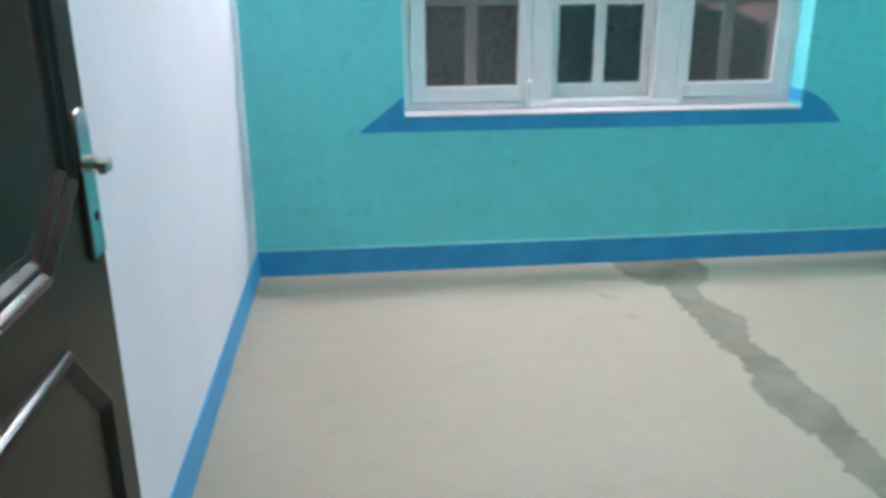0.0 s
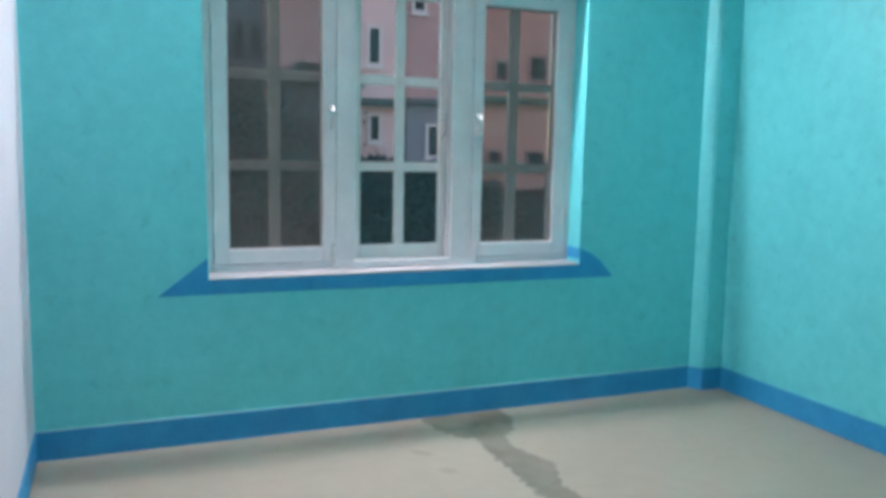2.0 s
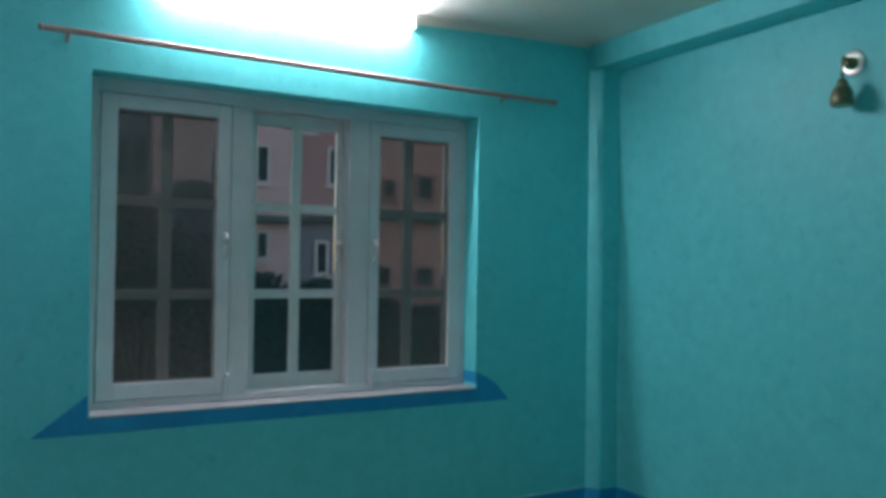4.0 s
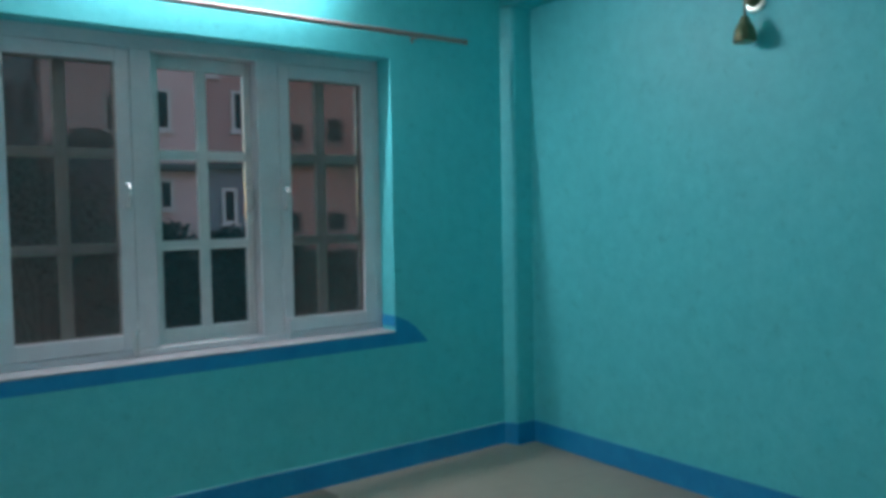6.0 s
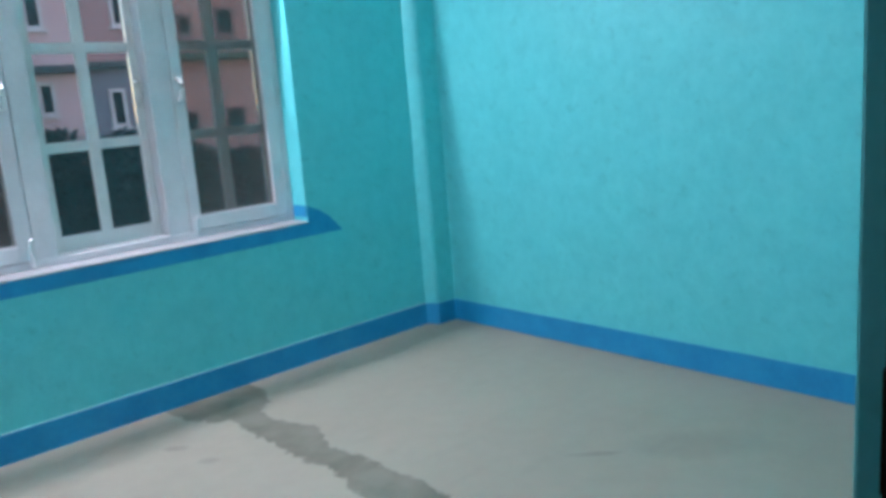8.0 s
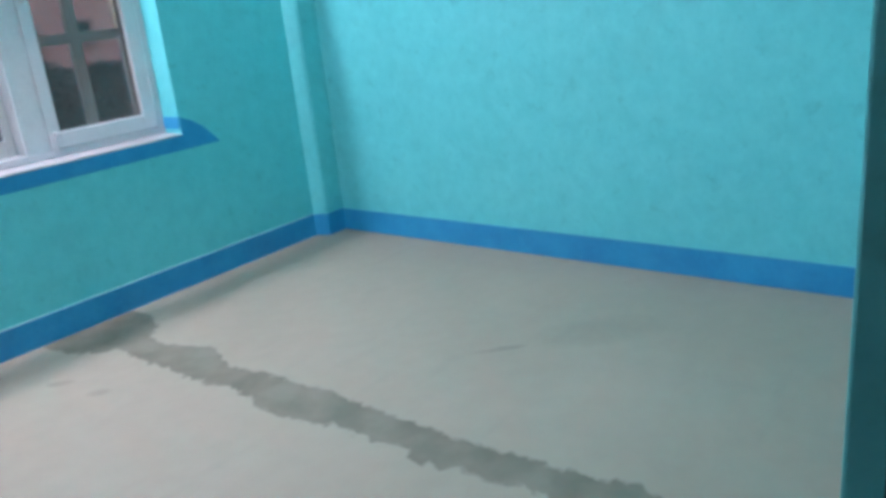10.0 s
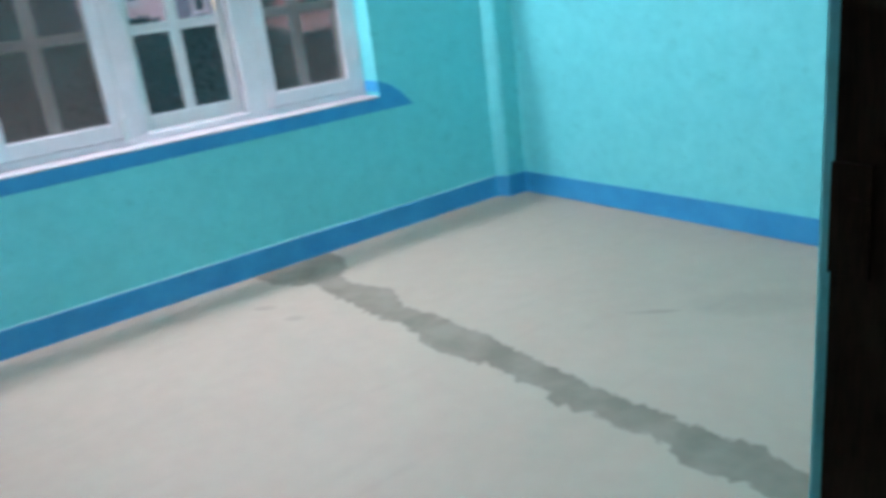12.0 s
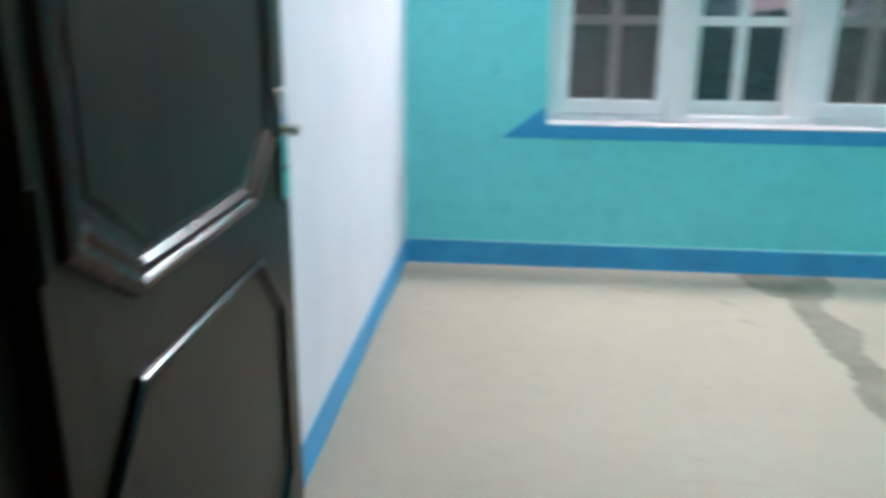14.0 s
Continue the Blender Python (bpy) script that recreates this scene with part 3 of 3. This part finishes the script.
def ring_moulding(outline, width, x0, heights, material, name, label):
    """A moulded frame round a clipped panel: each step is (inset share, height)."""
    cy = sum(p[0] for p in outline) / len(outline)
    cz = sum(p[1] for p in outline) / len(outline)
    hy, hz = max(p[0] for p in outline) - cy, max(p[1] for p in outline) - cz
    bm = bmesh.new()
    loops = []
    for inset, h in heights:
        d = inset * width
        loops.append([bm.verts.new((x0 + h, cy + (y - cy) * (hy - d) / hy, cz + (z - cz) * (hz - d) / hz)) for y, z in outline])
    for u, v in zip(loops, loops[1:]):
        for k in range(len(u)):
            j = (k + 1) % len(u)
            bm.faces.new((u[k], u[j], v[j], v[k]))
    under(part(name, bm, material, None, label), door)


# lower panel: a narrow bead, blackened to carry the shade of its sides; upper panel: a broad double moulding
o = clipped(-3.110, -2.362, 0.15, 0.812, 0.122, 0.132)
ring_moulding(o, 0.026, LX1, [(0, 0.0), (0.0, 0.0060), (0.08, 0.0092), (0.20, 0.0126), (0.30, 0.0142), (0.38, 0.0143), (0.60, 0.0105), (0.80, 0.0050), (1.0, 0.0008)], SHADED_WOOD, "moulding", "")
bm = bmesh.new()
add_slab(bm, clipped(-3.079, -2.393, 0.181, 0.781, 0.115, 0.125), LX1, LX1 + 0.0006, 0)
under(part("panel", bm, VARNISH), door)
o = clipped(-3.120, -2.362, 0.915, 1.93, 0.150, 0.095)
ring_moulding(o, 0.058, LX1, [(0, 0.0), (0.0, 0.006), (0.12, 0.013), (0.24, 0.0155), (0.29, 0.0147), (0.35, 0.0118), (0.42, 0.0072), (0.47, 0.0068), (0.58, 0.0105), (0.64, 0.0101), (0.71, 0.0065), (0.80, 0.0018), (1.0, 0.0005)], RED_WOOD, "moulding", "red-brown moulding")
bm = bmesh.new()
add_slab(bm, clipped(-3.054, -2.428, 0.981, 1.864, 0.134, 0.086), LX1, LX1 + 0.003, 0)
under(part("panel", bm, VARNISH), door)

HY, HZ = -2.302, 1.030
for side, face in ((1, LX1), (-1, LX0)):
    bm = bmesh.new()
    lo, hi = (face, face + 0.010) if side > 0 else (face - 0.010, face)
    add_slab(bm, [(HY - 0.036, 0.888), (HY + 0.022, 0.888), (HY + 0.022, 1.100), (HY + 0.014, 1.110), (HY - 0.007, 1.115), (HY - 0.028, 1.110), (HY - 0.036, 1.100)], lo, hi, 0)
    bmesh.ops.bevel(bm, geom=list(bm.edges), offset=0.003, segments=2, affect="EDGES")
    plate = under(part("lock_plate", bm, PLATE, None, "worn satin metal lock plate"), door)
    if side > 0:
        bm = bmesh.new()
        add_tube(bm, (face + 0.008, HY, HZ), (face + 0.016, HY, HZ), 0.013, 20)
        add_path(bm, [(face + 0.012, HY, HZ), (face + 0.026, HY, HZ), (face + 0.036, HY - 0.003, HZ)], 0.0085, 14)
        add_box(bm, (face + 0.030, HY - 0.034, HZ - 0.010), (face + 0.043, HY + 0.005, HZ + 0.009), 0.004)
        under(part("lever", bm, STEEL, None, "metal lever handle", True), door)
        bm = bmesh.new()
        add_tube(bm, (face + 0.008, HY, 0.950), (face + 0.0115, HY, 0.950), 0.008, 16)
        under(part("keyhole", bm, VARNISH, None, "", True), door)
bm = bmesh.new()
add_box(bm, (LX0 + 0.008, LY1 - 0.001, 0.90), (LX1 - 0.008, LY1 + 0.002, 1.10), 0.0008)
under(part("lock_edge", bm, STEEL), door)
for z in (0.25, 1.05, 1.82):
    bm = bmesh.new()
    add_tube(bm, (LX1 + 0.004, LY0 + 0.002, z - 0.05), (LX1 + 0.004, LY0 + 0.002, z + 0.05), 0.007, 12)
    under(part("hinge", bm, VARNISH, None, "", True), door)


# ---- outside ----
GROUND = -3.4
bm = bmesh.new()
add_box(bm, (-400, THICK + 0.3, GROUND - 0.5), (400, 600, GROUND))
tagged(part("ground", bm, SOIL), label="dark ground outside", kind="structure")


def house(label, x0, x1, y0, depth, top, material, windows, surround, ledges=(), ledge_material=None):
    """A flat-roofed house: walls, parapet roof, storey ledges and framed windows on the side that faces the room."""
    h = thing("house", label, "house", (x0, y0, GROUND), "houses across the way")
    def put(ob):
        return under(ob, h)
    put(box_part("wall", (x0, y0, GROUND), (x1, y0 + depth, top), material))
    put(box_part("roof", (x0 - 0.02, y0 - 0.25, top + 0.001), (x1 + 0.02, y0 + depth + 0.03, top + 0.12), ROOFING))
    for z in ledges:
        put(box_part("ledge", (x0 - 0.05, y0 - 0.35, z), (x1 + 0.05, y0 - 0.001, z + 0.14), ledge_material or ROOFING, None, 0.01))
    for cx, z0, w, tall in windows:
        bm = bmesh.new()
        t = 0.07
        add_box(bm, (cx - w / 2 - t, y0 - 0.06, z0 - t), (cx - w / 2, y0 - 0.001, z0 + tall + t))
        add_box(bm, (cx + w / 2, y0 - 0.06, z0 - t), (cx + w / 2 + t, y0 - 0.001, z0 + tall + t))
        add_box(bm, (cx - w / 2, y0 - 0.06, z0 + tall), (cx + w / 2, y0 - 0.001, z0 + tall + t))
        add_box(bm, (cx - w / 2, y0 - 0.06, z0 - t), (cx + w / 2, y0 - 0.001, z0))
        win = put(part("window", bm, surround))
        for nm, lo, hi, mt in (
                ("pane", (cx - w / 2, y0 - 0.02, z0), (cx + w / 2, y0 - 0.002, z0 + tall), DARK_GLASS),
                ("sill", (cx - w / 2 - 0.12, y0 - 0.10, z0 - t - 0.05), (cx + w / 2 + 0.12, y0 - 0.001, z0 - t - 0.001), surround)):
            ob = box_part(nm, lo, hi, mt)
            ob.parent = win
    return h


house("pale pink rendered house at dusk", 3.25, 6.12, 13.0, 7, 7.5, PINK, [(5.45, 3.10, 0.21, 0.71), (4.46, 3.02, 0.16, 0.66), (5.47, 1.50, 0.18, 0.50), (4.00, 1.2, 0.4, 0.7)], STONE, (2.22,))
house("dusky rose rendered house at dusk", 6.16, 7.66, 13.2, 6, 7.2, ROSE, [(7.12, 3.17, 0.15, 0.74), (6.52, 4.30, 0.22, 0.7)], STONE)
house("low mauve-grey house with a pale framed window", 6.18, 7.64, 12.95, 0.2, 2.28, MAUVE, [(6.78, 1.19, 0.20, 0.62)], STONE)
house("terracotta coloured house at dusk", 7.70, 13.4, 13.0, 7, 6.8, TERRACOTTA, [(8.42, 2.92, 0.23, 0.36), (9.36, 2.95, 0.36, 0.48), (8.31, 0.92, 0.26, 0.37), (9.37, 0.92, 0.40, 0.37), (10.7, 2.9, 0.4, 0.5), (10.7, 0.9, 0.4, 0.4)], ROSE, (2.38,), MOSSY)
house("dark grey house with tall windows", -3.5, 3.20, 13.4, 6, 7.0, SLATE, [(2.72, 3.05, 0.22, 0.75), (3.06, 3.05, 0.22, 0.75), (1.3, 3.05, 0.4, 0.9), (0.4, 3.05, 0.4, 0.9)], SLATE, (2.5,))


def shed():
    """A low building with a pitched dark roof in front of the pink house."""
    h = thing("shed", "low building with a dark pitched roof", "shed", (4.0, 12.2, GROUND))
    under(box_part("wall", (3.30, 11.6, GROUND), (4.62, 12.8, 2.45), SLATE), h)
    bm = bmesh.new()
    add_slab(bm, [(3.15, 2.452), (4.80, 2.452), (4.70, 2.56), (3.80, 2.87), (3.55, 2.87), (3.20, 2.62)], 11.4, 12.9, 1)
    under(part("roof", bm, ROOFING), h)


shed()


def tree(label, x, y, height, spread, leaves, seed):
    rng = random.Random(seed)
    t = thing("tree", label, "tree", (x, y, GROUND), group="trees below the window")
    bm = bmesh.new()
    top = Vector((x + 0.1, y, GROUND + height * 0.62))
    add_tube(bm, (x, y, GROUND - 0.1), top, 0.14, 10, 0.06)
    tips = []
    for k in range(9):
        a, z = rng.uniform(0, 6.28), GROUND + height * rng.uniform(0.35, 0.62)
        tip = Vector((x + math.cos(a) * spread * rng.uniform(0.4, 0.8), y + math.sin(a) * spread * rng.uniform(0.4, 0.8), GROUND + height * rng.uniform(0.6, 0.92)))
        add_tube(bm, (x, y, z), tip, 0.05, 6, 0.015)
        tips.append(tip)
    under(part("trunk", bm, BARK), t)
    verts, faces = [], []
    for k in range(leaves):
        c = rng.choice(tips) + Vector((rng.gauss(0, spread * 0.26), rng.gauss(0, spread * 0.26), rng.gauss(0, height * 0.09)))
        d = Vector((rng.uniform(-1, 1), rng.uniform(-1, 1), rng.uniform(-0.8, 0.4))).normalized()
        s = d.cross(Vector((rng.uniform(-1, 1), rng.uniform(-1, 1), rng.uniform(-1, 1)))).normalized()
        ln, wd = rng.uniform(0.03, 0.07), rng.uniform(0.015, 0.035)
        i = len(verts)
        verts += [c - d * ln, c + s * wd, c + d * ln, c - s * wd]
        faces.append((i, i + 1, i + 2, i + 3))
    me = bpy.data.meshes.new("crown")
    me.from_pydata(verts, [], faces)
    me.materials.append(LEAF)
    under(new("crown", me), t)


for i, (x, y, h, s) in enumerate(((2.5, 9.8, 5.7, 1.3), (0.6, 9.0, 5.2, 1.5))):
    tree("dark leafy tree at dusk", x, y, h, s, 9000, 11 + i)


def hedge():
    """An uneven bank of shrubs below the window, lower towards the terracotta house."""
    rng = random.Random(5)
    verts, faces = [], []

    def top(x):
        bump = 0.32 * math.exp(-((x - 5.0) / 0.28) ** 2) + 0.20 * math.exp(-((x - 6.1) / 0.35) ** 2)
        return 0.74 + bump + 0.05 * math.sin(x * 5.1 + 1) - 0.35 * min(1.0, max(0.0, x - 6.9))

    for k in range(26000):
        x = rng.uniform(-2.0, 11.5)
        h = top(x)
        depth = rng.random() ** 2
        c = Vector((x, rng.uniform(10.6, 12.2), h - depth * 3.6 + rng.gauss(0, 0.06)))
        d = Vector((rng.uniform(-1, 1), rng.uniform(-1, 1), rng.uniform(-0.8, 0.4))).normalized()
        s = d.cross(Vector((rng.uniform(-1, 1), rng.uniform(-1, 1), rng.uniform(-1, 1)))).normalized()
        ln, wd = rng.uniform(0.05, 0.10), rng.uniform(0.03, 0.055)
        i = len(verts)
        verts += [c - d * ln, c + s * wd, c + d * ln, c - s * wd]
        faces.append((i, i + 1, i + 2, i + 3))
    for k in range(55):
        x = -2.0 + k * 0.25
        i = len(verts)
        verts += [Vector((x, 11.5, GROUND)), Vector((x + 0.25, 11.5, GROUND)), Vector((x + 0.25, 11.5, top(x + 0.25) - 0.25)), Vector((x, 11.5, top(x) - 0.25))]
        faces.append((i, i + 1, i + 2, i + 3))
    me = bpy.data.meshes.new("shrubs")
    me.from_pydata(verts, [], faces)
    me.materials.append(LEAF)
    tagged(new("shrubs", me), label="dark bank of leafy shrubs at dusk", category="shrubs", kind="stuff")


hedge()
